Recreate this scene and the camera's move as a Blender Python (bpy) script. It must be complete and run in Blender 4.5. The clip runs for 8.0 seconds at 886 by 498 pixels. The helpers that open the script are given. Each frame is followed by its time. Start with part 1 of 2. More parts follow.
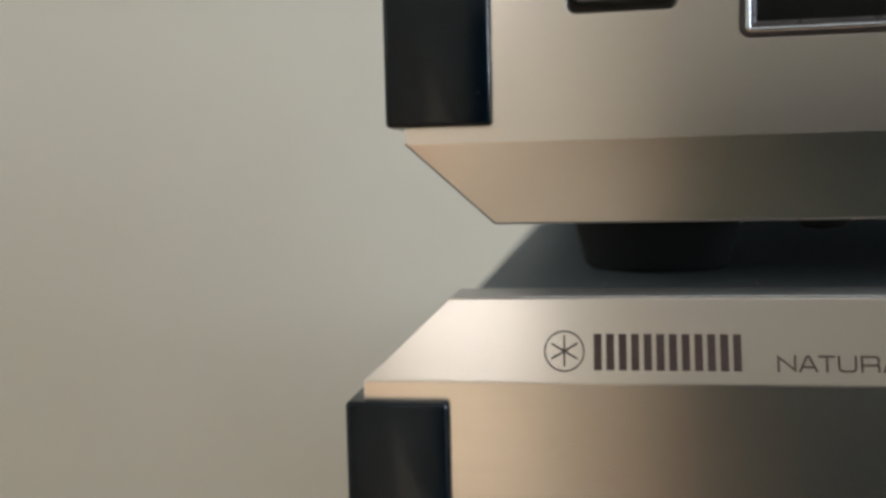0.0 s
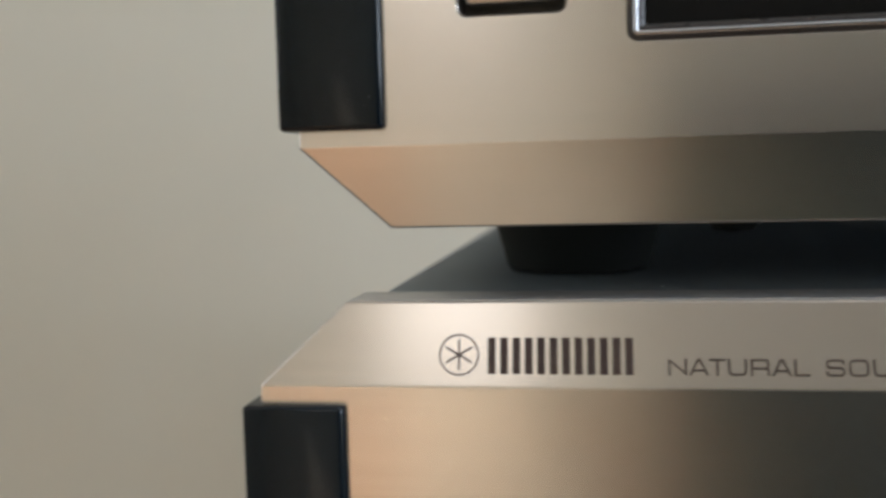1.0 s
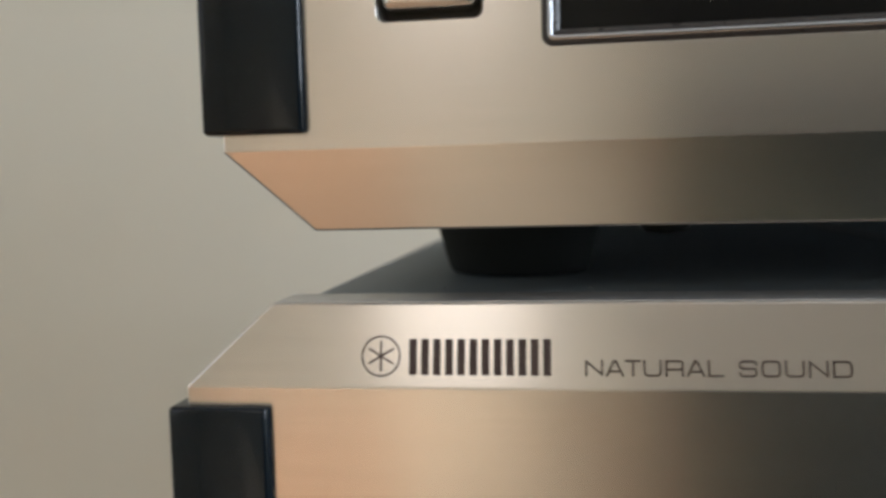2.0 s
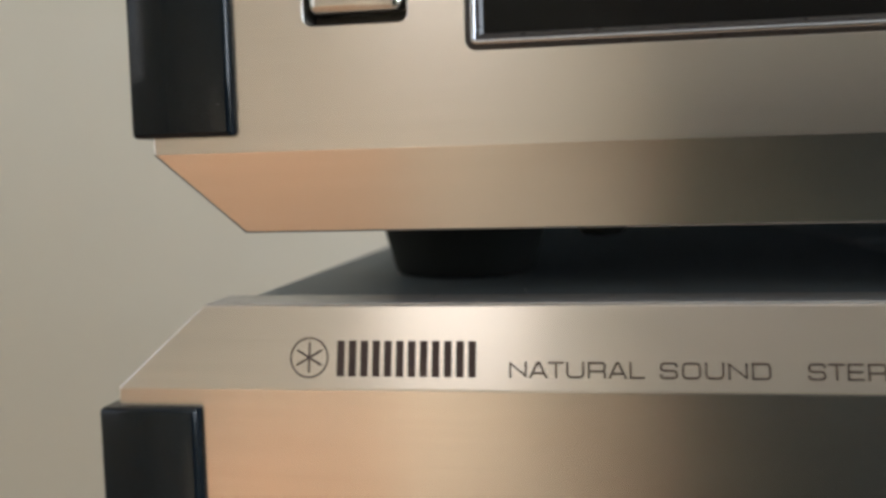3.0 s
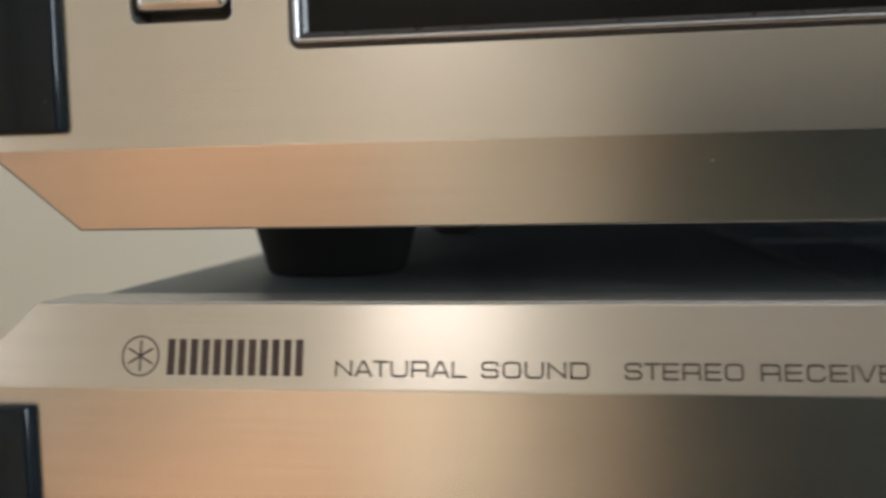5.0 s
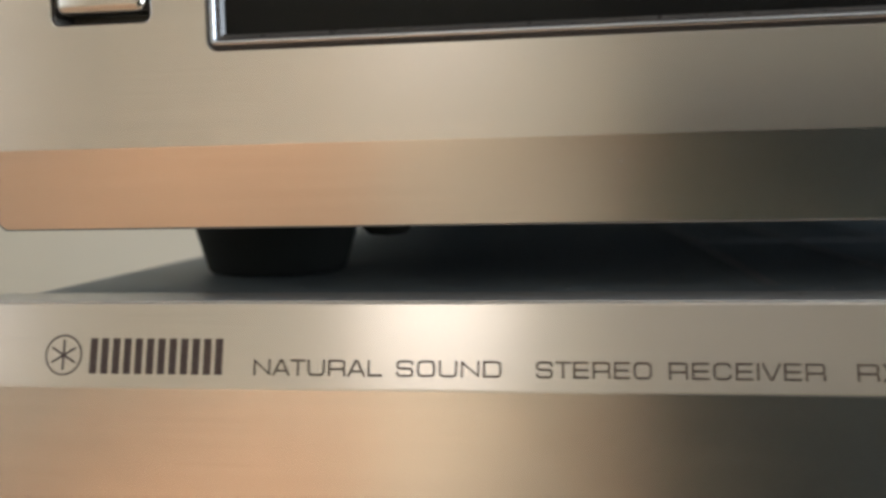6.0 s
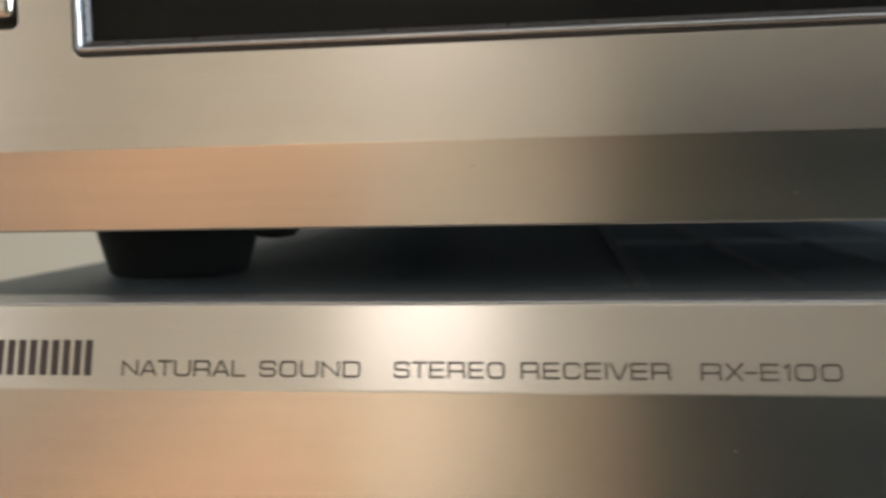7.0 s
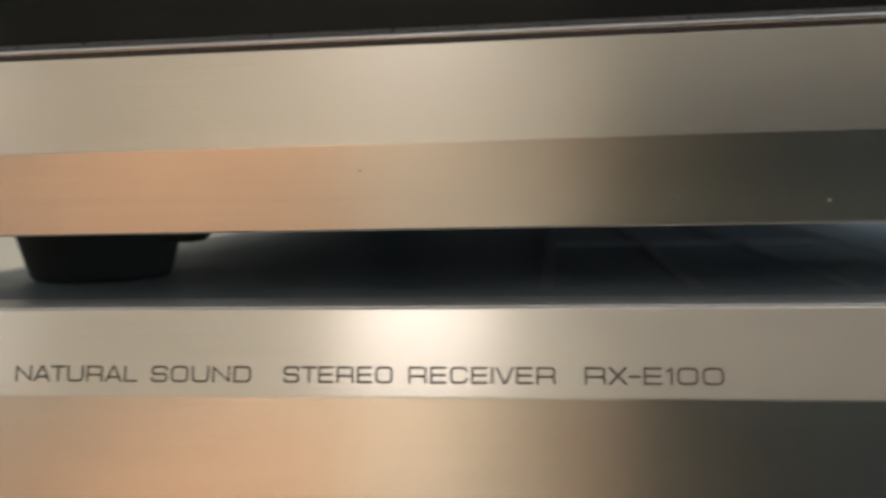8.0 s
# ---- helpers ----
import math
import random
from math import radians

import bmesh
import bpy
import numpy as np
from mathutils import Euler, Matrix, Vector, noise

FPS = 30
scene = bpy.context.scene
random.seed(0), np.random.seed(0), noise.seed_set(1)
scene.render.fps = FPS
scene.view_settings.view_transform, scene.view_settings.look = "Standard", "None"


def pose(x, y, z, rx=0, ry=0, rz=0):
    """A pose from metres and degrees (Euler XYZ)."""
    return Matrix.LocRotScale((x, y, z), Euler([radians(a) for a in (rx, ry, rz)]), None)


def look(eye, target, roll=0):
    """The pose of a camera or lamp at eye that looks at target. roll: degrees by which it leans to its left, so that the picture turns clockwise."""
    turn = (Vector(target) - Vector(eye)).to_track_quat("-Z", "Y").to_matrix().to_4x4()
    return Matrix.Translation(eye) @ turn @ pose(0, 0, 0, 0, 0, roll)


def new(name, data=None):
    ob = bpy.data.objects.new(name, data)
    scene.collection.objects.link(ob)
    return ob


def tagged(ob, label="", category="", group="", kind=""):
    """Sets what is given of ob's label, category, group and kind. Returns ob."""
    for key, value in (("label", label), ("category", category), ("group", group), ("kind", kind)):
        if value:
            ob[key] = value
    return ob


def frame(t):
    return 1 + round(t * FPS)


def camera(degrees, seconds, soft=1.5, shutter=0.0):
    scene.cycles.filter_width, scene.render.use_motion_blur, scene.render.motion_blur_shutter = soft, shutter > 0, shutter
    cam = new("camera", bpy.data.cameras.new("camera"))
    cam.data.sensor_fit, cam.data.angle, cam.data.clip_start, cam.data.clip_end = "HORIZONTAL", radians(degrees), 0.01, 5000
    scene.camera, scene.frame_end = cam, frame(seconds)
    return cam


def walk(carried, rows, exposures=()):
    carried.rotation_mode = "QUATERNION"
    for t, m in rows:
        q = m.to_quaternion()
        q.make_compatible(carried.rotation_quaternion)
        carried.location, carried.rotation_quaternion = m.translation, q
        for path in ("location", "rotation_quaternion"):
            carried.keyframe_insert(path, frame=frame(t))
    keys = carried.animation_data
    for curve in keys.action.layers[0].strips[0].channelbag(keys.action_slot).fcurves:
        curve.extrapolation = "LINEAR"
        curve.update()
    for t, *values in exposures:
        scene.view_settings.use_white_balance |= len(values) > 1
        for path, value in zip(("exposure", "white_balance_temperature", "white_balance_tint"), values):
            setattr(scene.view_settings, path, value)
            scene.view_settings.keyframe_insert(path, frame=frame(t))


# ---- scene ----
U = 0.74     # size of the hi-fi units against their drawing, 217 mm wide
cam = camera(52.0, 8.0, soft=3.0, shutter=0.8)
# seconds, eye x y z, yaw, pitch, roll
ROWS = [
    (0, 0.03615, -0.13989, 0.11389, 8.8, -4.54, -1.32),
    (0.5, 0.0415, -0.13876, 0.11369, 8.83, -4.49, -1.66),
    (1, 0.0523, -0.13716, 0.11401, 8.81, -4.52, -1.46),
    (1.5, 0.05824, -0.13656, 0.11399, 8.89, -4.52, -1.5),
    (2, 0.06491, -0.1368, 0.11415, 8.95, -4.5, -1.54),
    (3.5, 0.08122, -0.13555, 0.11433, 8.96, -4.51, -1.42),
    (4, 0.08612, -0.13526, 0.11433, 8.88, -4.52, -1.4),
    (4.5, 0.09201, -0.13488, 0.11421, 8.9, -4.52, -1.39),
    (5, 0.10092, -0.13254, 0.11367, 8.34, -4.55, -1.2),
    (6.5, 0.12184, -0.13235, 0.11355, 8.1, -4.56, -1.22),
    (7, 0.13359, -0.1324, 0.11371, 7.74, -4.56, -1.25),
    (7.5, 0.1417, -0.13285, 0.1139, 7.67, -4.54, -1.3),
    (8, 0.14952, -0.13049, 0.11402, 7.5, -4.55, -1.38),
]
def eye_pose(x, y, z, yaw, pitch, roll):
    a, b = radians(yaw), radians(pitch)
    x, y, z = x * U, y * U, z * U
    return look((x, y, z), (x - math.sin(a) * math.cos(b), y + math.cos(a) * math.cos(b), z + math.sin(b)), roll)


EXPOSURES = [(0.0, 0.08, 6290, 13), (1.5, 0.06, 6370, 14), (3.5, 0.13, 6520, 14), (5.0, 0.19, 6530, 13), (8.0, 0.27, 6530, 13)]
walk(cam, [(t, eye_pose(*r)) for t, *r in ROWS], EXPOSURES)
cam.data.dof.use_dof = True
cam.data.dof.focus_distance = 0.138 * U
cam.data.dof.aperture_fstop = 20.0

# ---- world and light ----
# room: x west-east, y south-north; the units stand on a sideboard against the north wall
XW, XE, YS, YN, ZF, ZC = -1.7, 1.9, -3.0, 0.52, -0.75, 1.70
world = bpy.data.worlds.new("sky")
scene.world = world
world.use_nodes = True
wn = world.node_tree.nodes
sky = wn.new("ShaderNodeTexSky")
sky.sky_type = "NISHITA"
sky.sun_disc = False
SUN_ELEV, SUN_AZ = 45.0, -53.0
sky.sun_elevation, sky.sun_rotation = radians(SUN_ELEV), radians(SUN_AZ)
world.node_tree.links.new(sky.outputs[0], wn["Background"].inputs[0])
wn["Background"].inputs[1].default_value = 0.10

sun = new("sun", bpy.data.lights.new("sun", "SUN"))
sun.data.energy, sun.data.angle, sun.data.color = 5.0, radians(0.5), (1.0, 0.90, 0.76)
sa, se = radians(SUN_AZ), radians(SUN_ELEV)
sun.matrix_world = look((-3, 2, 3), (-3 - math.sin(sa) * math.cos(se), 2 - math.cos(sa) * math.cos(se), 3 - math.sin(se)))


def window_light(name, centre, target, w, h, power, colour):
    lamp = new(name, bpy.data.lights.new(name, "AREA"))
    lamp.data.shape, lamp.data.size, lamp.data.size_y = "RECTANGLE", w, h
    lamp.data.energy, lamp.data.color = power, colour
    lamp.matrix_world = look(centre, target)
    return lamp


WEST = (-2.20, -0.95, 0.0, 1.45)     # y0, y1, z0, z1 of the west window, unseen, added to let the sun in
EAST = (-0.75, 0.45, 0.0, 1.45)      # the same of the east window, unseen, for the bluish main light
SOUTH = (-0.68, -0.16, 0.90, 1.50)   # x0, x1, z0, z1 of the south window, unseen, added for the strip's bright spot
window_light("east_window_light", (XE + 0.03, (EAST[0] + EAST[1]) / 2, (EAST[2] + EAST[3]) / 2), (0, (EAST[0] + EAST[1]) / 2, (EAST[2] + EAST[3]) / 2),
             EAST[1] - EAST[0], EAST[3] - EAST[2], 60.0, (0.77, 0.895, 1.0))
window_light("west_fill_light", (XW - 0.03, (WEST[0] + WEST[1]) / 2, (WEST[2] + WEST[3]) / 2), (0, (WEST[0] + WEST[1]) / 2, (WEST[2] + WEST[3]) / 2),
             WEST[1] - WEST[0], WEST[3] - WEST[2], 5.0, (0.90, 0.95, 1.0))
window_light("south_highlight_light", ((SOUTH[0] + SOUTH[1]) / 2, YS - 0.03, (SOUTH[2] + SOUTH[3]) / 2), ((SOUTH[0] + SOUTH[1]) / 2, 0, (SOUTH[2] + SOUTH[3]) / 2),
             SOUTH[1] - SOUTH[0], SOUTH[3] - SOUTH[2], 2.1, (1.0, 0.93, 0.80))


# ---- materials ----
def material(name, colour, rough=0.5, metal=0.0):
    m = bpy.data.materials.new(name)
    m.use_nodes = True
    b = m.node_tree.nodes["Principled BSDF"]
    b.inputs["Base Color"].default_value = (*colour, 1)
    b.inputs["Roughness"].default_value = rough
    b.inputs["Metallic"].default_value = metal
    return m, m.node_tree.nodes, m.node_tree.links, b


def noise_node(nodes, links, scale, stretch=(1, 1, 1), detail=4.0):
    co = nodes.new("ShaderNodeTexCoord")
    mp = nodes.new("ShaderNodeMapping")
    mp.inputs["Scale"].default_value = stretch
    n = nodes.new("ShaderNodeTexNoise")
    n.inputs["Scale"].default_value = scale
    n.inputs["Detail"].default_value = detail
    links.new(co.outputs["Object"], mp.inputs[0])
    links.new(mp.outputs[0], n.inputs["Vector"])
    return n


def ramp(nodes, links, source, a, b, lo=0.3, hi=0.7):
    r = nodes.new("ShaderNodeMapRange")
    r.inputs["From Min"].default_value, r.inputs["From Max"].default_value = lo, hi
    r.inputs["To Min"].default_value, r.inputs["To Max"].default_value = a, b
    links.new(source, r.inputs["Value"])
    return r


def blend(nodes, links, source, c0, c1):
    r = nodes.new("ShaderNodeValToRGB")
    r.color_ramp.elements[0].position, r.color_ramp.elements[1].position = 0.3, 0.7
    r.color_ramp.elements[0].color, r.color_ramp.elements[1].color = (*c0, 1), (*c1, 1)
    links.new(source, r.inputs[0])
    return r


def bumped(nodes, links, b, source, strength, distance):
    bp = nodes.new("ShaderNodeBump")
    bp.inputs["Strength"].default_value, bp.inputs["Distance"].default_value = strength, distance
    links.new(source, bp.inputs["Height"])
    links.new(bp.outputs[0], b.inputs["Normal"])


def brushed(name, colour, rough=0.225, aniso=0.64):
    m, n, l, b = material(name, colour, rough, 1.0)
    b.inputs["Anisotropic"].default_value = aniso
    up = n.new("ShaderNodeCombineXYZ")
    up.inputs[1].default_value, up.inputs[2].default_value = 0.25, 1.0
    l.new(up.outputs[0], b.inputs["Tangent"])
    fine = noise_node(n, l, 1.0, (26, 300, 2300), 1)       # the brush lines run along x
    broad = noise_node(n, l, 1.0, (5, 60, 420), 2)
    mix = n.new("ShaderNodeMath")
    mix.operation = "ADD"
    half = n.new("ShaderNodeMath")
    half.operation = "MULTIPLY"
    half.inputs[1].default_value = 0.6
    l.new(broad.outputs[0], half.inputs[0])
    l.new(fine.outputs[0], mix.inputs[0])
    l.new(half.outputs[0], mix.inputs[1])
    c = blend(n, l, mix.outputs[0], tuple(v * 0.972 for v in colour), tuple(min(1, v * 1.02) for v in colour))
    c.color_ramp.elements[0].position, c.color_ramp.elements[1].position = 0.5, 1.1
    l.new(c.outputs[0], b.inputs["Base Color"])
    r = ramp(n, l, mix.outputs[0], rough * 0.97, rough * 1.045, 0.5, 1.1)
    l.new(r.outputs[0], b.inputs["Roughness"])
    return m


M_ALU = brushed("brushed_aluminium", (0.80, 0.74, 0.685))
M_BUTTON = brushed("button_aluminium", (0.74, 0.72, 0.68), 0.22, 0.5)
M_CHROME, n, l, b = material("satin_chrome", (0.55, 0.55, 0.57), 0.24, 1.0)
s = noise_node(n, l, 3000, (1, 1, 1), 2)
l.new(ramp(n, l, s.outputs[0], 0.22, 0.27).outputs[0], b.inputs["Roughness"])
M_LINER, n, l, b = material("dark_brown_plastic", (0.050, 0.042, 0.038), 0.3)
s = noise_node(n, l, 800, (1, 1, 1), 3)
l.new(ramp(n, l, s.outputs[0], 0.26, 0.36).outputs[0], b.inputs["Roughness"])

M_BLACK, n, l, b = material("gloss_black_plastic", (0.003, 0.007, 0.011), 0.10)
b.inputs["Specular IOR Level"].default_value = 0.34
s = noise_node(n, l, 900, (1, 1, 1), 5)
l.new(ramp(n, l, s.outputs[0], 0.08, 0.15).outputs[0], b.inputs["Roughness"])

M_WINDOW, n, l, b = material("smoked_acrylic", (0.004, 0.004, 0.004), 0.10)
b.inputs["Specular IOR Level"].default_value = 0.25
s = noise_node(n, l, 300, (1, 1, 1), 4)
l.new(ramp(n, l, s.outputs[0], 0.07, 0.16).outputs[0], b.inputs["Roughness"])

M_RUBBER, n, l, b = material("black_rubber", (0.019, 0.021, 0.019), 0.8)
b.inputs["Specular IOR Level"].default_value = 0.25
s = noise_node(n, l, 1500, (1, 1, 1), 3)
bumped(n, l, b, s.outputs[0], 0.2, 0.0001)

M_COVER, n, l, b = material("grey_black_enamelled_steel", (0.05, 0.055, 0.062), 0.42)
s = noise_node(n, l, 2600, (1, 1, 1), 2)
bumped(n, l, b, s.outputs[0], 0.35, 0.00012)
d = noise_node(n, l, 60, (1, 1, 1), 6)
l.new(blend(n, l, d.outputs[0], (0.195, 0.235, 0.262), (0.255, 0.300, 0.330)).outputs[0], b.inputs["Base Color"])
l.new(ramp(n, l, d.outputs[0], 0.44, 0.56).outputs[0], b.inputs["Roughness"])

M_RIB, n, l, b = material("pale_rib_grey", (0.25, 0.26, 0.27), 0.5)
s = noise_node(n, l, 500, (1, 1, 1), 4)
l.new(blend(n, l, s.outputs[0], (0.27, 0.285, 0.30), (0.38, 0.395, 0.41)).outputs[0], b.inputs["Base Color"])
M_STRIP, n, l, b = material("dusty_plate_edge", (0.60, 0.575, 0.54), 0.34, 0.75)
s = noise_node(n, l, 900, (0.3, 1, 1), 4)
l.new(blend(n, l, s.outputs[0], (0.60, 0.575, 0.55), (0.50, 0.485, 0.47)).outputs[0], b.inputs["Base Color"])
l.new(ramp(n, l, s.outputs[0], 0.30, 0.40).outputs[0], b.inputs["Roughness"])
M_PRINT, n, l, b = material("printed_ink", (0.06, 0.038, 0.033), 0.6)
s = noise_node(n, l, 3000, (1, 1, 1), 2)
l.new(blend(n, l, s.outputs[0], (0.046, 0.025, 0.020), (0.070, 0.041, 0.034)).outputs[0], b.inputs["Base Color"])
M_INK, n, l, b = material("brown_printed_ink", (0.066, 0.044, 0.031), 0.6)
b.inputs["Specular IOR Level"].default_value = 0.3
s = noise_node(n, l, 3000, (1, 1, 1), 2)
l.new(blend(n, l, s.outputs[0], (0.052, 0.034, 0.024), (0.080, 0.054, 0.038)).outputs[0], b.inputs["Base Color"])
M_RUG, n, l, b = material("pale_wool", (0.55, 0.48, 0.38), 0.95)
s = noise_node(n, l, 220, (1, 1, 1), 4)
l.new(blend(n, l, s.outputs[0], (0.48, 0.41, 0.32), (0.62, 0.54, 0.43)).outputs[0], b.inputs["Base Color"])
bumped(n, l, b, s.outputs[0], 0.5, 0.004)
M_DARKRUG, n, l, b = material("dark_olive_wool", (0.06, 0.055, 0.042), 0.95)
b.inputs["Specular IOR Level"].default_value = 0.1
s = noise_node(n, l, 180, (1, 1, 1), 4)
l.new(blend(n, l, s.outputs[0], (0.056, 0.061, 0.046), (0.108, 0.115, 0.090)).outputs[0], b.inputs["Base Color"])
bumped(n, l, b, s.outputs[0], 0.5, 0.004)
M_SHADE, *_ = material("painted_shade_grey", (0.20, 0.185, 0.165), 0.55, 0.35)
M_DUST, *_ = material("dust", (0.30, 0.29, 0.28), 0.9)

M_WALL, n, l, b = material("cream_wall_paint", (0.62, 0.59, 0.52), 0.85)
s = noise_node(n, l, 3, (1, 1, 1), 5)
l.new(blend(n, l, s.outputs[0], (0.628, 0.590, 0.485), (0.670, 0.636, 0.537)).outputs[0], b.inputs["Base Color"])
g = noise_node(n, l, 260, (1, 1, 1), 3)
bumped(n, l, b, g.outputs[0], 0.15, 0.001)
M_CEIL, *_ = material("white_ceiling_paint", (0.78, 0.77, 0.74), 0.9)

M_FLOOR, n, l, b = material("orange_oak", (0.42, 0.20, 0.075), 0.4)
s = noise_node(n, l, 6, (1, 12, 1), 6)
l.new(blend(n, l, s.outputs[0], (0.435, 0.264, 0.162), (0.53, 0.336, 0.215)).outputs[0], b.inputs["Base Color"])
M_WOOD, n, l, b = material("dark_oak", (0.16, 0.085, 0.04), 0.45)
s = noise_node(n, l, 8, (1, 14, 14), 6)
l.new(blend(n, l, s.outputs[0], (0.12, 0.06, 0.028), (0.20, 0.11, 0.055)).outputs[0], b.inputs["Base Color"])
M_SOFA, n, l, b = material("dark_slate_fabric", (0.006, 0.013, 0.017), 0.9)
b.inputs["Specular IOR Level"].default_value = 0.1
s = noise_node(n, l, 400, (1, 1, 1), 3)
bumped(n, l, b, s.outputs[0], 0.4, 0.002)
M_OLIVE, n, l, b = material("olive_fabric", (0.12, 0.126, 0.10), 0.9)
b.inputs["Specular IOR Level"].default_value = 0.1
s = noise_node(n, l, 400, (1, 1, 1), 3)
l.new(blend(n, l, s.outputs[0], (0.098, 0.103, 0.080), (0.150, 0.156, 0.124)).outputs[0], b.inputs["Base Color"])
bumped(n, l, b, s.outputs[0], 0.4, 0.002)
M_CURTAIN, n, l, b = material("grey_beige_curtain", (0.42, 0.39, 0.35), 0.9)
s = noise_node(n, l, 300, (1, 1, 0.2), 4)
l.new(blend(n, l, s.outputs[0], (0.50, 0.460, 0.400), (0.58, 0.537, 0.472)).outputs[0], b.inputs["Base Color"])
M_FRAME, *_ = material("white_window_paint", (0.75, 0.74, 0.71), 0.5)
M_GLASS, n, l, b = material("window_glass", (1, 1, 1), 0.0)
b.inputs["Transmission Weight"].default_value = 1.0


# ---- builders ----
def mesh_of(bm, name, mat, smooth=False):
    bmesh.ops.recalc_face_normals(bm, faces=bm.faces[:])
    me = bpy.data.meshes.new(name)
    bm.to_mesh(me)
    bm.free()
    if smooth:
        for p in me.polygons:
            p.use_smooth = True
    me.materials.append(mat)
    return me


def part(name, bm, mat, parent=None, label="", smooth=False):
    ob = new(name, mesh_of(bm, name, mat, smooth))
    ob.parent = parent
    if label:
        ob["label"] = label
    return ob


def box(x0, x1, y0, y1, z0, z1, bevel=0.0, segments=2, bm=None):
    bm = bm or bmesh.new()
    g = bmesh.ops.create_cube(bm, size=1.0)
    for v in g["verts"]:
        v.co = Vector(((x0 + x1) / 2 + v.co.x * (x1 - x0), (y0 + y1) / 2 + v.co.y * (y1 - y0), (z0 + z1) / 2 + v.co.z * (z1 - z0)))
    if bevel:
        edges = list({e for v in g["verts"] for e in v.link_edges})
        bmesh.ops.bevel(bm, geom=edges, offset=bevel, segments=segments, profile=0.5, affect="EDGES")
    return bm


def lathe(profile, cx, cy, segments=48):
    bm = bmesh.new()
    rings = []
    for r, z in profile:
        rings.append([bm.verts.new((cx + r * math.cos(2 * math.pi * i / segments), cy + r * math.sin(2 * math.pi * i / segments), z)) for i in range(segments)])
    for a, c in zip(rings, rings[1:]):
        for i in range(segments):
            j = (i + 1) % segments
            bm.faces.new((a[i], a[j], c[j], c[i]))
    bm.faces.new(rings[0])
    bm.faces.new(rings[-1])
    return bm


def rounded_outline(x0, x1, z0, z1, r, steps=6):
    pts = []
    for cx, cz, a0 in ((x1 - r, z0 + r, -90), (x1 - r, z1 - r, 0), (x0 + r, z1 - r, 90), (x0 + r, z0 + r, 180)):
        for i in range(steps + 1):
            a = radians(a0 + 90 * i / steps)
            pts.append((cx + r * math.cos(a), cz + r * math.sin(a)))
    return pts


def prism(outline, y0, y1):
    """A solid with an outline in x and z, from y0 to y1."""
    bm = bmesh.new()
    f = [bm.verts.new((x, y0, z)) for x, z in outline]
    k = [bm.verts.new((x, y1, z)) for x, z in outline]
    bm.faces.new(f)
    bm.faces.new(k)
    for i in range(len(f)):
        j = (i + 1) % len(f)
        bm.faces.new((f[i], f[j], k[j], k[i]))
    return bm


def sweep_frame(x0, x1, z0, z1, r, profile):
    """A closed frame round a rounded rectangle; profile: (inset, y) pairs from outside to inside."""
    bm = bmesh.new()
    loops = []
    for inset, y in profile:
        loops.append([bm.verts.new((x, y, z)) for x, z in rounded_outline(x0 + inset, x1 - inset, z0 + inset, z1 - inset, max(r - inset, 0.0003))])
    for a, c in zip(loops, loops[1:]):
        for i in range(len(a)):
            j = (i + 1) % len(a)
            bm.faces.new((a[i], a[j], c[j], c[i]))
    return bm


def finished(ob):
    """Bakes an object's modifiers into its mesh."""
    me = bpy.data.meshes.new_from_object(ob.evaluated_get(bpy.context.evaluated_depsgraph_get()))
    ob.modifiers.clear()
    ob.data = me
    return ob


CUT = 0.0136       # how far the panel's corners are cut
SET = 0.0031       # how far the sloping strips lean back
BACK = 0.0140      # depth of the panel plate


def octagon(x0, x1, z0, z1, c):
    return [(x0 + c, z0), (x1 - c, z0), (x1, z0 + c), (x1, z1 - c), (x1 - c, z1), (x0 + c, z1), (x0, z1 - c), (x0, z0 + c)]


def panel_bm(x0, x1, z0, z1, strip):
    """The front plate: a flat middle, a sloping strip above and below, corners cut off."""
    bm = bmesh.new()
    zl, zu = z0 + strip, z1 - strip
    v = lambda *p: bm.verts.new(p)
    A, B, C, D = v(x0, 0, zl), v(x1, 0, zl), v(x1, 0, zu), v(x0, 0, zu)
    E, F, G, H = v(x0 + CUT, SET, z0), v(x1 - CUT, SET, z0), v(x1 - CUT, SET, z1), v(x0 + CUT, SET, z1)
    ring = [E, F, B, C, G, H, D, A]
    rear = [v(p.co.x, BACK, p.co.z) for p in ring]
    for f in ((A, B, C, D), (A, E, F, B), (D, C, G, H), rear):
        bm.faces.new(f)
    for i in range(8):
        j = (i + 1) % 8
        bm.faces.new((ring[i], ring[j], rear[j], rear[i]))
    return bm


def front_panel(parent, x0, x1, z0, z1, strip, holes=()):
    ob = part("front_panel", panel_bm(x0, x1, z0, z1, strip), M_ALU, parent, "champagne silver brushed aluminium front panel with cut corners")
    cutters = []
    for k, hole in enumerate(holes):
        c = new("cutter", mesh_of(prism(rounded_outline(*hole), -0.01, 0.0065), "cutter", M_ALU))
        c.parent = parent
        m = ob.modifiers.new("hole", "BOOLEAN")
        m.operation, m.object, m.solver = "DIFFERENCE", c, "EXACT"
        cutters.append(c)
    m = ob.modifiers.new("edge", "BEVEL")
    m.width, m.segments, m.limit_method, m.angle_limit = 0.00026, 3, "ANGLE", radians(8)
    finished(ob)
    for c in cutters:
        bpy.data.objects.remove(c)
    return ob


def foot(parent, cx, cy, z0, z1):
    h = z1 - z0
    prof = [(0.0125, z0), (0.0140, z0 + 0.0003), (0.0146, z0 + 0.0012), (0.0172, z0 + h * 0.86), (0.0176, z0 + h * 0.95), (0.0176, z1)]
    return part("foot", lathe(prof, cx, cy), M_RUBBER, parent, "tapered black rubber foot", True)


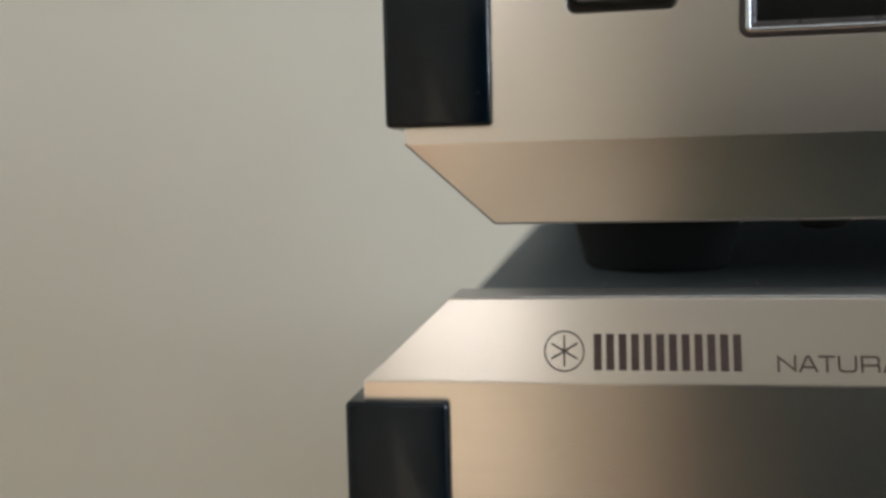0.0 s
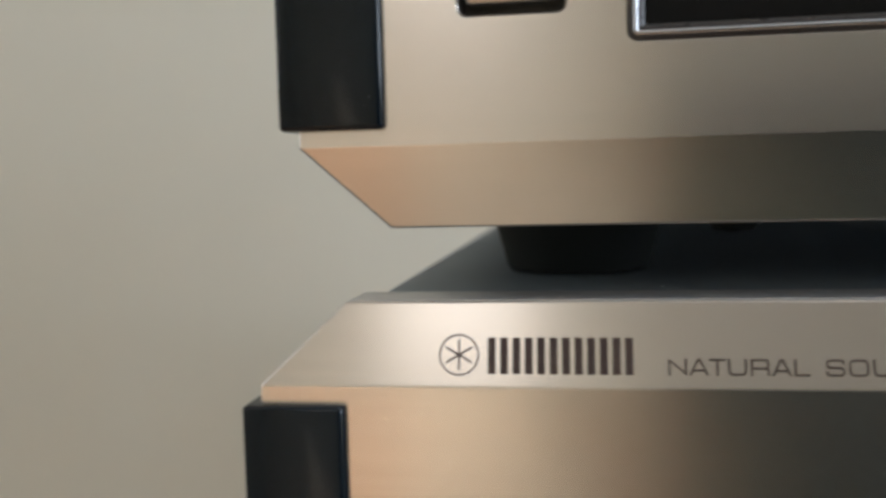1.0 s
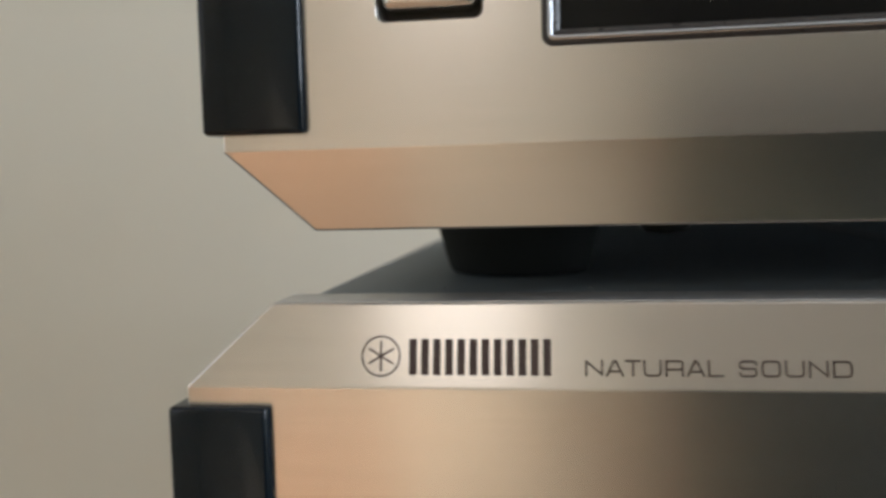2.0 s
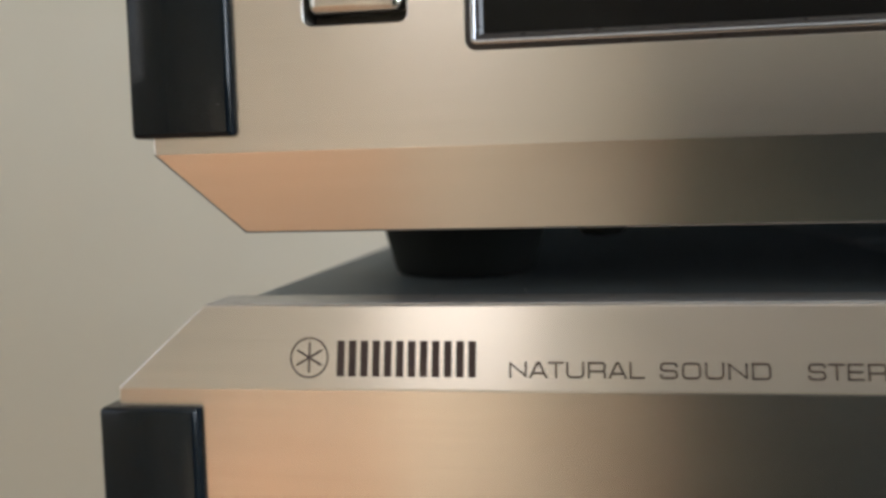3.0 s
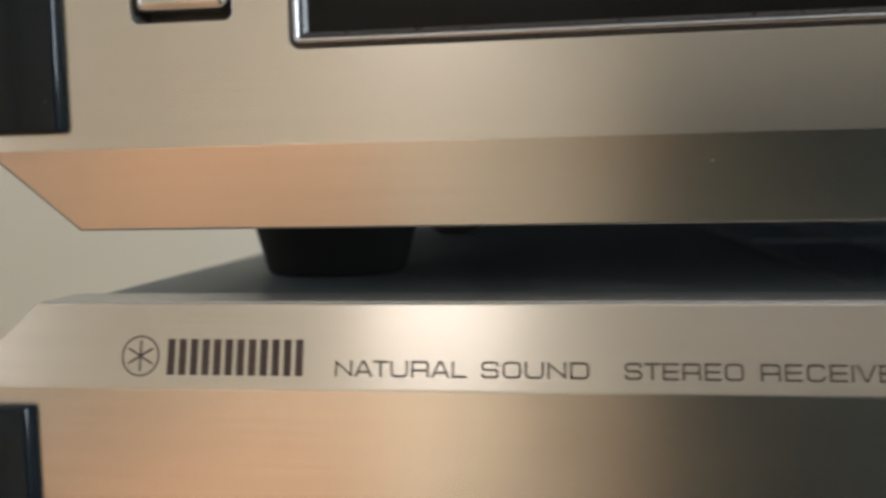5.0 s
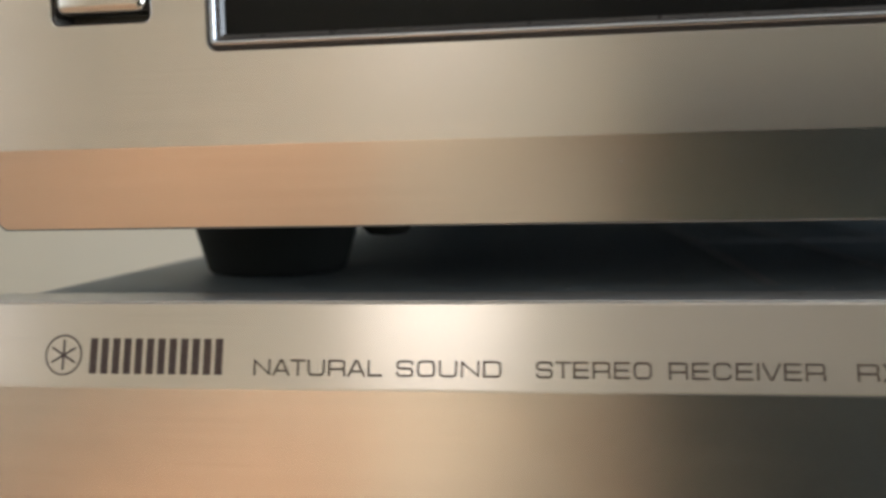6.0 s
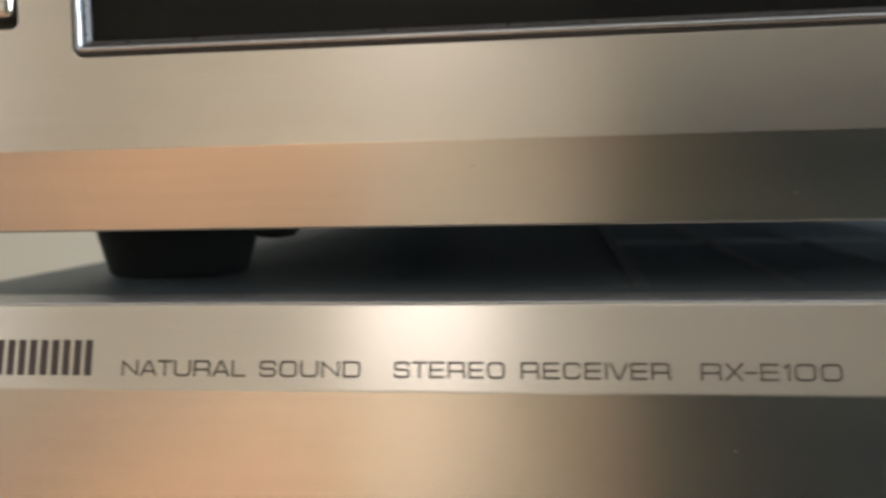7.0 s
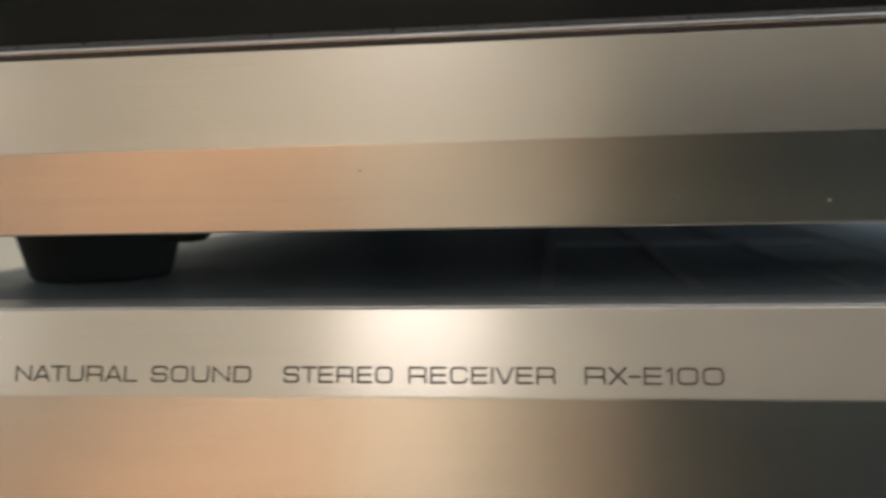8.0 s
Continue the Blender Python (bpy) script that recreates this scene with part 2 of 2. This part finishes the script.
def corner_post(parent, x0, x1, z0, z1):
    return part("corner_post", box(x0, x1, -0.0021, 0.022, z0, z1, 0.0008, 3), M_BLACK, parent, "glossy black plastic corner post", True)


def hifi_unit(name, x0, z0, label, category, holes=(), ribs=()):
    """A hi-fi component with its front plate's left edge at x0 and its underside at z0."""
    W, H, STRIP = 0.290, 0.0836, 0.0128
    x1, z1 = x0 + W, z0 + H
    unit = tagged(new(name), label, category)
    unit.scale = (U, U, U)
    panel = front_panel(unit, x0, x1, z0, z1, STRIP, holes)
    cover = part("cover", prism(octagon(x0 + 0.0036, x1 - 0.0036, z0 + 0.0005, z1 - 0.0003, CUT), BACK, 0.44), M_COVER, unit, "dark grey enamelled steel cover")
    for rx0, rx1, ry0, ry1 in ribs:
        bm = box(rx0, rx1, ry0, ry1, z1 - 0.002, z1 + 0.00028)
        for v in bm.verts:      # the rib rises out of the sheet towards the rear
            if ry1 - ry0 > 0.05 and v.co.y < ry0 + 0.001 and v.co.z > z1:
                v.co.z = z1 - 0.00028
        part("rib", bm, M_RIB, cover)
    for px in (x0 - 0.0026, x1 + 0.0026 - 0.0164):
        corner_post(unit, px, px + 0.0164, z0 + STRIP + 0.0025, z1 - STRIP - 0.0029)
    return unit, panel, x0, x1, z0, z1


# ---- the room ----
def wall(name, x0, x1, y0, y1, z0, z1, mat=M_WALL, hole=None):
    """A wall slab; hole: (axis, a0, a1, z0, z1)."""
    bm = bmesh.new()
    if not hole:
        box(x0, x1, y0, y1, z0, z1, bm=bm)
    else:
        ax, a0, a1, h0, h1 = hole
        if ax == "x":
            for q in ((x0, a0, z0, z1), (a1, x1, z0, z1), (a0, a1, z0, h0), (a0, a1, h1, z1)):
                box(q[0], q[1], y0, y1, q[2], q[3], bm=bm)
        else:
            for q in ((y0, a0, z0, z1), (a1, y1, z0, z1), (a0, a1, z0, h0), (a0, a1, h1, z1)):
                box(x0, x1, q[0], q[1], q[2], q[3], bm=bm)
    return tagged(part(name, bm, mat), "plain cream painted wall", "wall", kind="structure")


T = 0.15
wall("wall_north", XW - T, XE + T, YN, YN + T, ZF, ZC)
wall("wall_south", XW - T, XE + T, YS - T, YS, ZF, ZC, hole=("x", SOUTH[0], SOUTH[1], SOUTH[2], SOUTH[3]))
wall("wall_west", XW - T, XW, YS, YN, ZF, ZC, hole=("y", WEST[0], WEST[1], WEST[2], WEST[3]))
wall("wall_east", XE, XE + T, YS, YN, ZF, ZC, hole=("y", EAST[0], EAST[1], EAST[2], EAST[3]))
tagged(part("floor", box(XW - T, XE + T, YS - T, YN + T, ZF - 0.1, ZF), M_FLOOR), "orange oak floor in sunlight", "floor", kind="structure")
tagged(part("ceiling", box(XW - T, XE + T, YS - T, YN + T, ZC, ZC + 0.1), M_CEIL), "plain white painted ceiling", "ceiling", kind="structure")


def window(name, axis, a0, a1, z0, z1, at, out=-1):
    """A white frame and a pane in an opening; at: the wall's inner face."""
    win = tagged(new(name), "unseen white painted window, added for its light", "window", kind="structure")
    def bar(p0, p1, q0, q1):
        if axis == "x":
            return box(p0, p1, at - 0.12, at - 0.07, q0, q1, 0.004)
        return box(at + out * 0.095 - 0.025, at + out * 0.095 + 0.025, p0, p1, q0, q1, 0.004)
    for q in ((a0, a1, z0, z0 + 0.04), (a0, a1, z1 - 0.04, z1), (a0, a0 + 0.04, z0 + 0.04, z1 - 0.04), (a1 - 0.04, a1, z0 + 0.04, z1 - 0.04)):
        part("window_frame", bar(*q), M_FRAME, win)
    e = 0.04
    if axis == "x":
        pane = part("pane", box(a0 + e, a1 - e, at - 0.098, at - 0.094, z0 + e, z1 - e), M_GLASS, win)
    else:
        pane = part("pane", box(at + out * 0.096 - 0.002, at + out * 0.096 + 0.002, a0 + e, a1 - e, z0 + e, z1 - e), M_GLASS, win)
    pane.visible_shadow = False


window("window_1", "y", WEST[0], WEST[1], WEST[2], WEST[3], XW)
window("window_2", "x", SOUTH[0], SOUTH[1], SOUTH[2], SOUTH[3], YS)
window("window_3", "y", EAST[0], EAST[1], EAST[2], EAST[3], XE, 1)


def sofa(x0, x1, y0, y1, top):
    s = tagged(new("sofa"), "unseen dark slate sofa with olive seat, added for the dark reflection", "sofa")
    part("base", box(x0, x1, y0, y1, ZF + 0.08, ZF + 0.30, 0.03, 3), M_OLIVE, s, "olive fabric base")
    part("backrest", box(x0, x1, y0, y0 + 0.22, ZF + 0.30, top, 0.06, 4), M_SOFA, s)
    for ax in (x0, x1 - 0.2):
        part("armrest", box(ax, ax + 0.2, y0 + 0.22, y1, ZF + 0.30, ZF + 0.62, 0.05, 4), M_SOFA, s)
    mid = (x0 + x1) / 2
    for c0, c1 in ((x0 + 0.2, mid), (mid, x1 - 0.2)):
        part("seat_cushion", box(c0 + 0.003, c1 - 0.003, y0 + 0.22, y1, ZF + 0.30, ZF + 0.44, 0.03, 3), M_OLIVE, s, "olive fabric seat cushion")
    for lx in (x0 + 0.05, x1 - 0.1):
        for ly in (y0 + 0.05, y1 - 0.1):
            part("leg", box(lx, lx + 0.05, ly, ly + 0.05, ZF, ZF + 0.08), M_WOOD, s)


sofa(0.28, 1.80, -2.86, -2.06, 0.33)


def curtain(x0, x1, y, z0, z1, folds):
    """A long hanging curtain with soft folds, on a rod with two brackets."""
    c = tagged(new("curtain"), "unseen long grey-beige curtain behind the sofa, added to dim the reflection", "curtain")
    bm = bmesh.new()
    n = folds * 10
    loops = []
    for side in (0.0, 0.006):
        for z, deep in ((z0, 1.15), ((z0 + z1) / 2, 1.0), (z1 - 0.1, 0.8), (z1, 0.6)):
            loops.append([bm.verts.new((x0 + (x1 - x0) * i / n, y + side + 0.030 * deep * math.sin(2 * math.pi * folds * i / n + 0.6 * math.sin(i * 0.37)), z)) for i in range(n + 1)])
    front, rear = loops[:4], loops[4:]
    for k in range(3):
        for i in range(n):
            bm.faces.new((front[k][i], front[k][i + 1], front[k + 1][i + 1], front[k + 1][i]))
            bm.faces.new((rear[k][i], rear[k + 1][i], rear[k + 1][i + 1], rear[k][i + 1]))
        for e in (0, n):
            bm.faces.new((front[k][e], front[k + 1][e], rear[k + 1][e], rear[k][e]))
    for k in (0, 3):
        for i in range(n):
            bm.faces.new((front[k][i], front[k][i + 1], rear[k][i + 1], rear[k][i]))
    part("fabric", bm, M_CURTAIN, c, smooth=True)
    rod = lathe([(0.010, 0.0), (0.010, x1 - x0 + 0.08)], 0, 0, 16)
    bmesh.ops.transform(rod, matrix=pose(x0 - 0.04, y, z1 + 0.008, 0, 90, 0), verts=rod.verts)
    part("rod", rod, M_WOOD, c, "dark wooden curtain rod", True)
    for bx in (x0 - 0.02, x1 + 0.01):
        part("bracket", box(bx, bx + 0.012, YS, y + 0.012, z1 - 0.004, z1 + 0.02, 0.002), M_WOOD, c)


curtain(0.24, 1.76, YS + 0.055, ZF + 0.02, 1.58, 14)
dark_rug = tagged(part("rug", box(-0.80, 0.80, -0.75, 0.90, 0.0008, 0.022, 0.004), M_DARKRUG), "unseen dark olive rug before the sofa, added for the dark reflection", "rug")
dark_rug.matrix_world = pose(0.94, -1.20, ZF, 0, 0, 8)

pale = tagged(part("rug", box(-0.25, 0.25, -0.90, 1.0, 0.0005, 0.011, 0.004), M_RUG), "unseen pale beige rug lying askew, added for the cream reflection", "rug")
pale.matrix_world = pose(-0.16, -2.02, ZF, 0, 0, -12)

pouffe = tagged(new("pouffe"), "unseen dark slate pouffe on the olive rug, added for the dark reflection", "pouffe")
part("cushion", box(0.43, 1.10, -1.78, -1.15, ZF + 0.072, ZF + 0.46, 0.05, 4), M_SOFA, pouffe, smooth=True)
for lx in (0.49, 0.99):
    for ly in (-1.72, -1.26):
        part("leg", box(lx, lx + 0.05, ly, ly + 0.05, ZF + 0.022, ZF + 0.075, 0.004), M_WOOD, pouffe)

rack = tagged(new("hifi_stand"), "dark oak stand with two shelves under the hi-fi units", "stand")
part("top", box(0.012, 0.206, 0.012, 0.46, -0.022, 0.0, 0.002), M_WOOD, rack)
part("shelf", box(0.030, 0.188, 0.03, 0.44, -0.40, -0.38, 0.002), M_WOOD, rack)
for lx in (0.014, 0.176):
    for ly in (0.014, 0.43):
        part("leg", box(lx, lx + 0.028, ly, ly + 0.028, ZF, -0.022, 0.002), M_WOOD, rack)

# ---- the receiver ----
RX, RZ, RY = 0.0013, 0.0110, -0.0011
unit, panel, x0, x1, z0, z1 = hifi_unit("stereo_receiver", RX, RZ, "champagne silver hi-fi stereo receiver standing on a dark stand", "receiver",
                                          ribs=[(x - 0.0012, x + 0.0012, 0.026, 0.216) for x in (0.1466, 0.1722, 0.1978, 0.2234)] + [(0.148 + 0.0256 * i, 0.1709 + 0.0256 * i, 0.1218, 0.1242) for i in range(3)])
part("top_strip", box(RX + CUT + 0.0004, RX + 0.290 - CUT - 0.0004, SET + 0.0005, BACK, z1 - 0.0002, z1 + 0.00025, 0.0001, 1), M_STRIP, panel, "dusty grey strip along the upper edge")
for fx in (x0 + 0.044, x1 - 0.044):
    for fy in (0.050, 0.390):
        foot(unit, fx, fy, 0.0, z0 + 0.0005)
unit.location.y = RY * U
TOP = z1

LEAN = math.atan2(SET, 0.0128)


def strip_point(x, z, lift=0.00005):
    """A point on the receiver's upper sloping strip at height z."""
    y = (z - (TOP - 0.0128)) / 0.0128 * SET
    return Vector((x, y - lift * math.cos(LEAN), z + lift * math.sin(LEAN)))


def on_strip(me, name, label=""):
    ob = new(name, me)
    ob.parent = panel
    if label:
        ob["label"] = label
    return ob


def corner(cx, cz, r, a0, a1, steps=4):
    """Points of an arc from a0 to a1 degrees."""
    return [(cx + r * math.cos(radians(a0 + (a1 - a0) * i / steps)), cz + r * math.sin(radians(a0 + (a1 - a0) * i / steps))) for i in range(steps + 1)]


def glyph(ch):
    """A wide, squarish capital of height 1: its width and its strokes' centre lines."""
    t, u, w = 0.065, 0.935, 1.18          # lower and upper centre lines, usual width
    a, z, r, m = t, w - t, 0.26, 0.5
    bowl = [(a, u)] + corner(z - 0.2, u - 0.2, 0.2, 90, 0) + corner(z - 0.2, 0.43 + 0.18, 0.18, 0, -90) + [(a, 0.43)]
    rounded = corner(z - r, u - r, r, 0, 90) + corner(a + r, u - r, r, 90, 180) + corner(a + r, t + r, r, 180, 270) + corner(z - r, t + r, r, 270, 360)
    shapes = {
        "N": (w, [[(a, 0), (a, u - 0.03), (z, t + 0.03), (z, 1)]]),
        "A": (1.24, [[(0.06, 0), (0.56, u), (0.68, u), (1.18, 0)], [(0.24, 0.30), (1.0, 0.30)]]),
        "T": (1.06, [[(0, u), (1.06, u)], [(0.53, u), (0.53, 0)]]),
        "U": (w, [[(a, 1)] + corner(a + r, t + r, r, 180, 270) + corner(z - r, t + r, r, 270, 360) + [(z, 1)]]),
        "R": (w, [[(a, 0)] + bowl, corner(z - 0.16, 0.43 - 0.16, 0.16, 90, 0) + [(z, 0)]]),
        "L": (0.98, [[(a, 1), (a, t), (0.98, t)]]),
        "S": (1.12, [[(1.05, 0.70)] + corner(1.05 - 0.18, u - 0.18, 0.18, 0, 90) + corner(a + 0.2, u - 0.2, 0.2, 90, 180) + corner(a + 0.2, m + 0.2, 0.2, 180, 270)
                     + corner(1.05 - 0.2, m - 0.2, 0.2, 90, 0) + corner(1.05 - 0.2, t + 0.2, 0.2, 0, -90) + corner(a + 0.18, t + 0.18, 0.18, 270, 180) + [(a, 0.30)]]),
        "O": (w, [rounded + rounded[:1]]),
        "D": (w, [[(a, t), (a, u)] + corner(z - r, u - r, r, 90, 0) + corner(z - r, t + r, r, 0, -90) + [(a, t), (a, u)]]),
        "E": (1.04, [[(1.04, u), (a, u), (a, t), (1.04, t)], [(a, m), (0.98, m)]]),
        "C": (1.12, [[(1.05, 0.70)] + corner(1.05 - r, u - r, r, 0, 90) + corner(a + r, u - r, r, 90, 180) + corner(a + r, t + r, r, 180, 270) + corner(1.05 - r, t + r, r, 270, 360) + [(1.05, 0.30)]]),
        "I": (0.13, [[(a, 0), (a, 1)]]),
        "V": (1.16, [[(0.05, 1), (0.52, t), (0.64, t), (1.11, 1)]]),
        "X": (1.10, [[(0.07, 0), (1.03, 1)], [(0.07, 1), (1.03, 0)]]),
        "-": (0.72, [[(0, 0.46), (0.72, 0.46)]]),
        "1": (0.36, [[(0.0, 0.74), (0.295, u), (0.295, 0)]]),
        "0": (w, [rounded + rounded[:1]]),
    }
    return shapes[ch]


def ribbon(bm, line, half, place):
    """A flat raised stroke of even width along a line."""
    pts = [Vector(p) for p in line]
    pts = [p for i, p in enumerate(pts) if i == 0 or (p - pts[i - 1]).length > 1e-5]
    rows = []
    for i, p in enumerate(pts):
        d0 = (p - pts[i - 1]).normalized() if i else (pts[1] - p).normalized()
        d1 = (pts[i + 1] - p).normalized() if i + 1 < len(pts) else d0
        n0, n1 = Vector((-d0.y, d0.x)), Vector((-d1.y, d1.x))
        n = (n0 + n1) if (n0 + n1).length > 0.2 else n0
        n = n.normalized()
        n *= min(half / max(n.dot(n0), 0.35), half * 1.9)
        rows.append([bm.verts.new(place(*q, lift)) for q, lift in ((p + n, 0.00005), (p - n, 0.00005), (p - n, -0.00004), (p + n, -0.00004))])
    for a, c in zip(rows, rows[1:]):
        for i in range(4):
            j = (i + 1) % 4
            bm.faces.new((a[i], a[j], c[j], c[i]))
    bm.faces.new(rows[0])
    bm.faces.new(rows[-1])


def space_after(a, c):
    """The gap between two capitals, closer beside sloping and open ones."""
    loose = sum((a in "ATVX-L", c in "ATVX-"))
    return (0.24, 0.15, 0.03)[loose]


def word(text, xa, xb, za, zb):
    gaps = [space_after(a, c) for a, c in zip(text, text[1:])] + [0]
    k, h = (xb - xa) / (sum(glyph(ch)[0] for ch in text) + sum(gaps)), zb - za
    bm = bmesh.new()
    x = xa
    for ch, gap in zip(text, gaps):
        width, strokes = glyph(ch)
        for i, line in enumerate(strokes):
            lift = 0.000004 * i
            ribbon(bm, [(px * k, pz * h) for px, pz in line], 0.000165, lambda px, pz, up: strip_point(x + px, za + pz, up + lift))
        x += (width + gap) * k
    return on_strip(mesh_of(bm, "lettering", M_INK), "lettering", "brown printed lettering")


ZA, ZB = 0.0838, 0.0862
for text, xa, xb in (("NATURAL", 0.0646, 0.0847), ("SOUND", 0.0869, 0.1027), ("STEREO", 0.1078, 0.1244), ("RECEIVER", 0.1268, 0.1483), ("RX-E100", 0.1525, 0.1719)):
    word(text, xa, xb, ZA, ZB)


def slab_on_strip(name, pts, label=""):
    bm = bmesh.new()
    f = [bm.verts.new(strip_point(x, z, 0.00006)) for x, z in pts]
    k = [bm.verts.new(strip_point(x, z, -0.00005)) for x, z in pts]
    bm.faces.new(f)
    bm.faces.new(k)
    for i in range(len(f)):
        j = (i + 1) % len(f)
        bm.faces.new((f[i], f[j], k[j], k[i]))
    return on_strip(mesh_of(bm, name, M_PRINT), name, label)


# plain bars and a ring in place of the maker's mark
bx0, bx1, bz0, bz1 = 0.0376, 0.0595, 0.0838, 0.0892
pitch = (bx1 - bx0 + 0.0007) / 12
for i in range(12):
    a = bx0 + i * pitch
    slab_on_strip("badge_bar", [(a, bz0), (a + pitch - 0.0007, bz0), (a + pitch - 0.0007, bz1), (a, bz1)])
rc, rr = (0.0331, 0.0866), 0.00312
bm = bmesh.new()
ring = [[bm.verts.new(strip_point(rc[0] + r * math.cos(a), rc[1] + r * math.sin(a), h)) for a in [2 * math.pi * i / 64 for i in range(64)]]
        for r, h in ((rr, 0.00001), (rr, 0.00006), (rr - 0.00026, 0.00006), (rr - 0.00026, 0.00001))]
for a, c in zip(ring, ring[1:] + ring[:1]):
    for i in range(64):
        j = (i + 1) % 64
        bm.faces.new((a[i], a[j], c[j], c[i]))
on_strip(mesh_of(bm, "badge_ring", M_PRINT), "badge_ring", "thin dark printed ring")
for deg in (30, 90, 150):
    d = Vector((math.cos(radians(deg)), math.sin(radians(deg)))) * 0.0023
    p = Vector((-d.y, d.x)).normalized() * 0.00015
    q = Vector(rc)
    slab_on_strip("badge_bar", [tuple(q + d + p), tuple(q - d + p), tuple(q - d - p), tuple(q + d - p)])

# ---- the disc player on top ----
PX, PZ = 0.0088, 0.1062
disp = (0.0591, 0.2440, 0.1331, 0.1680, 0.0016)
butn = (0.0341, 0.0503, 0.1378, 0.1490, 0.0014)
unit, panel, x0, x1, z0, z1 = hifi_unit("disc_player", PX, PZ, "champagne silver hi-fi disc player stacked on the receiver", "disc player", (disp, butn))
for fx in (0.0512, PX + 0.290 - 0.0424):
    for fy in (0.0535, 0.390):
        foot(unit, fx, fy, TOP - 0.0003, z0 + 0.0005)
part("screw", lathe([(0.0010, z0 - 0.0033), (0.0034, z0 - 0.0030), (0.0046, z0 - 0.0018), (0.0046, z0 + 0.0006)], 0.0793, 0.033, 24), M_RUBBER, unit, "black screw head under the base", True)



def edge_reflection(parent, x0, x1, z0, strip, w=0.00026):
    """An added grey line for the floor's reflection in the rounded edge of the lower sloping strip."""
    def at(x, z, lift):
        return (x, (z0 + strip - z) / strip * SET - lift, z)
    outer = [(x0, z0 + strip), (x0 + CUT, z0), (x1 - CUT, z0), (x1, z0 + strip)]
    inner = [(x0 + 1.41 * w, z0 + strip), (x0 + CUT + 0.41 * w, z0 + w), (x1 - CUT - 0.41 * w, z0 + w), (x1 - 1.41 * w, z0 + strip)]
    bm = bmesh.new()
    rings = [[bm.verts.new(at(x, z, lift)) for x, z in pts] for pts, lift in ((outer, -0.0001), (outer, 0.00006), (inner, 0.00006), (inner, -0.0001))]
    for a, c in zip(rings, rings[1:] + rings[:1]):
        for i in range(3):
            bm.faces.new((a[i], a[i + 1], c[i + 1], c[i]))
    for k in (0, 3):
        bm.faces.new([r[k] for r in rings])
    return part("edge_reflection", bm, M_SHADE, parent, "thin grey line added for the plate edge's reflection")


edge_reflection(panel, x0, x1, z0, 0.0128)
d0, d1, dz0, dz1, dr = disp
window_part = part("display", prism(rounded_outline(d0 + 0.0024, d1 - 0.0024, dz0 + 0.0024, dz1 - 0.0024, 0.0006), 0.0014, 0.006), M_WINDOW, unit, "black smoked display window")
part("bezel", sweep_frame(d0, d1, dz0, dz1, dr, [(0.0006, 0.0008), (0.00064, 0.0), (0.00072, -0.0004), (0.00086, -0.0006), (0.00108, -0.00066), (0.0013, -0.0006), (0.00148, -0.0004), (0.0016, 0.0004), (0.0016, 0.0012)]),
     M_CHROME, window_part, "satin chrome bezel", True)
part("outer_frame", sweep_frame(d0, d1, dz0, dz1, dr, [(-0.00004, 0.0010), (0.0, 0.0004), (0.0001, 0.0002), (0.0003, 0.00005), (0.00064, 0.0), (0.00066, 0.0006)]), M_LINER, window_part, "dark plastic outer frame", True)
part("inner_frame", sweep_frame(d0, d1, dz0, dz1, dr, [(0.00157, 0.0012), (0.00158, 0.0004), (0.0020, 0.0005), (0.0025, 0.0011), (0.00255, 0.0018)]), M_LINER, window_part, "dark plastic inner frame")
b0, b1, bz0, bz1, br = butn
button = part("button", box(b0 + 0.0008, b1 - 0.0008, -0.0006, 0.006, bz0 + 0.0017, bz1 - 0.0009, 0.0014, 5), M_BUTTON, unit, "silver push button in a recess", True)
part("recess_shade", sweep_frame(b0, b1, bz0, bz1, br, [(0.00002, 0.0007), (0.0002, 0.0005), (0.0003, 0.0009), (0.0004, 0.0060), (0.0030, 0.0060)]), M_SHADE, button, "grey liner added to darken the recess")


# ---- dust ----
def dust(name, spots, label):
    bm = bmesh.new()
    for p, r in spots:
        g = bmesh.ops.create_icosphere(bm, subdivisions=1, radius=r)
        s = Vector((random.uniform(0.8, 2.2), random.uniform(0.6, 1.2), random.uniform(0.5, 0.9)))
        for v in g["verts"]:
            v.co = Vector((v.co.x * s.x, v.co.y * s.y, v.co.z * s.z)) + Vector(p)
    ob = tagged(part(name, bm, M_DUST), label, "dust", kind="stuff")
    ob.scale = (U, U, U)


spots = []
for _ in range(80):
    spots.append(((random.uniform(0.03, 0.27), RY + random.uniform(0.003, 0.0138), TOP + 0.00028), random.uniform(0.00004, 0.00013)))
for _ in range(60):
    spots.append(((random.uniform(0.03, 0.27), RY + random.uniform(0.0145, 0.028), TOP - 0.0002), random.uniform(0.00005, 0.00016)))
dust("dust", spots, "pale dust specks lying on the receiver's top")
spots = [((0.0207, -0.0021, 0.1264), 0.00008), ((0.0200, -0.0021, 0.1250), 0.00004), ((0.0095, -0.0021, 0.1232), 0.00004), ((0.1573, RY, 0.0737), 0.00016), ((0.1866, 0.0020, 0.1094), 0.00020), ((0.1660, 0.0019, 0.1103), 0.00014), ((0.1202, 0.0008, 0.1152), 0.00016)]
for _ in range(26):
    spots.append(((random.uniform(0.11, 0.22), RY, random.uniform(0.055, 0.080)), random.uniform(0.00003, 0.00007)))
    z = random.uniform(0.1075, 0.1175)
    spots.append(((random.uniform(0.11, 0.22), (0.1190 - z) / 0.0128 * SET, z), random.uniform(0.00003, 0.00007)))
dust("dust", spots, "pale dust specks stuck to the silver fronts")
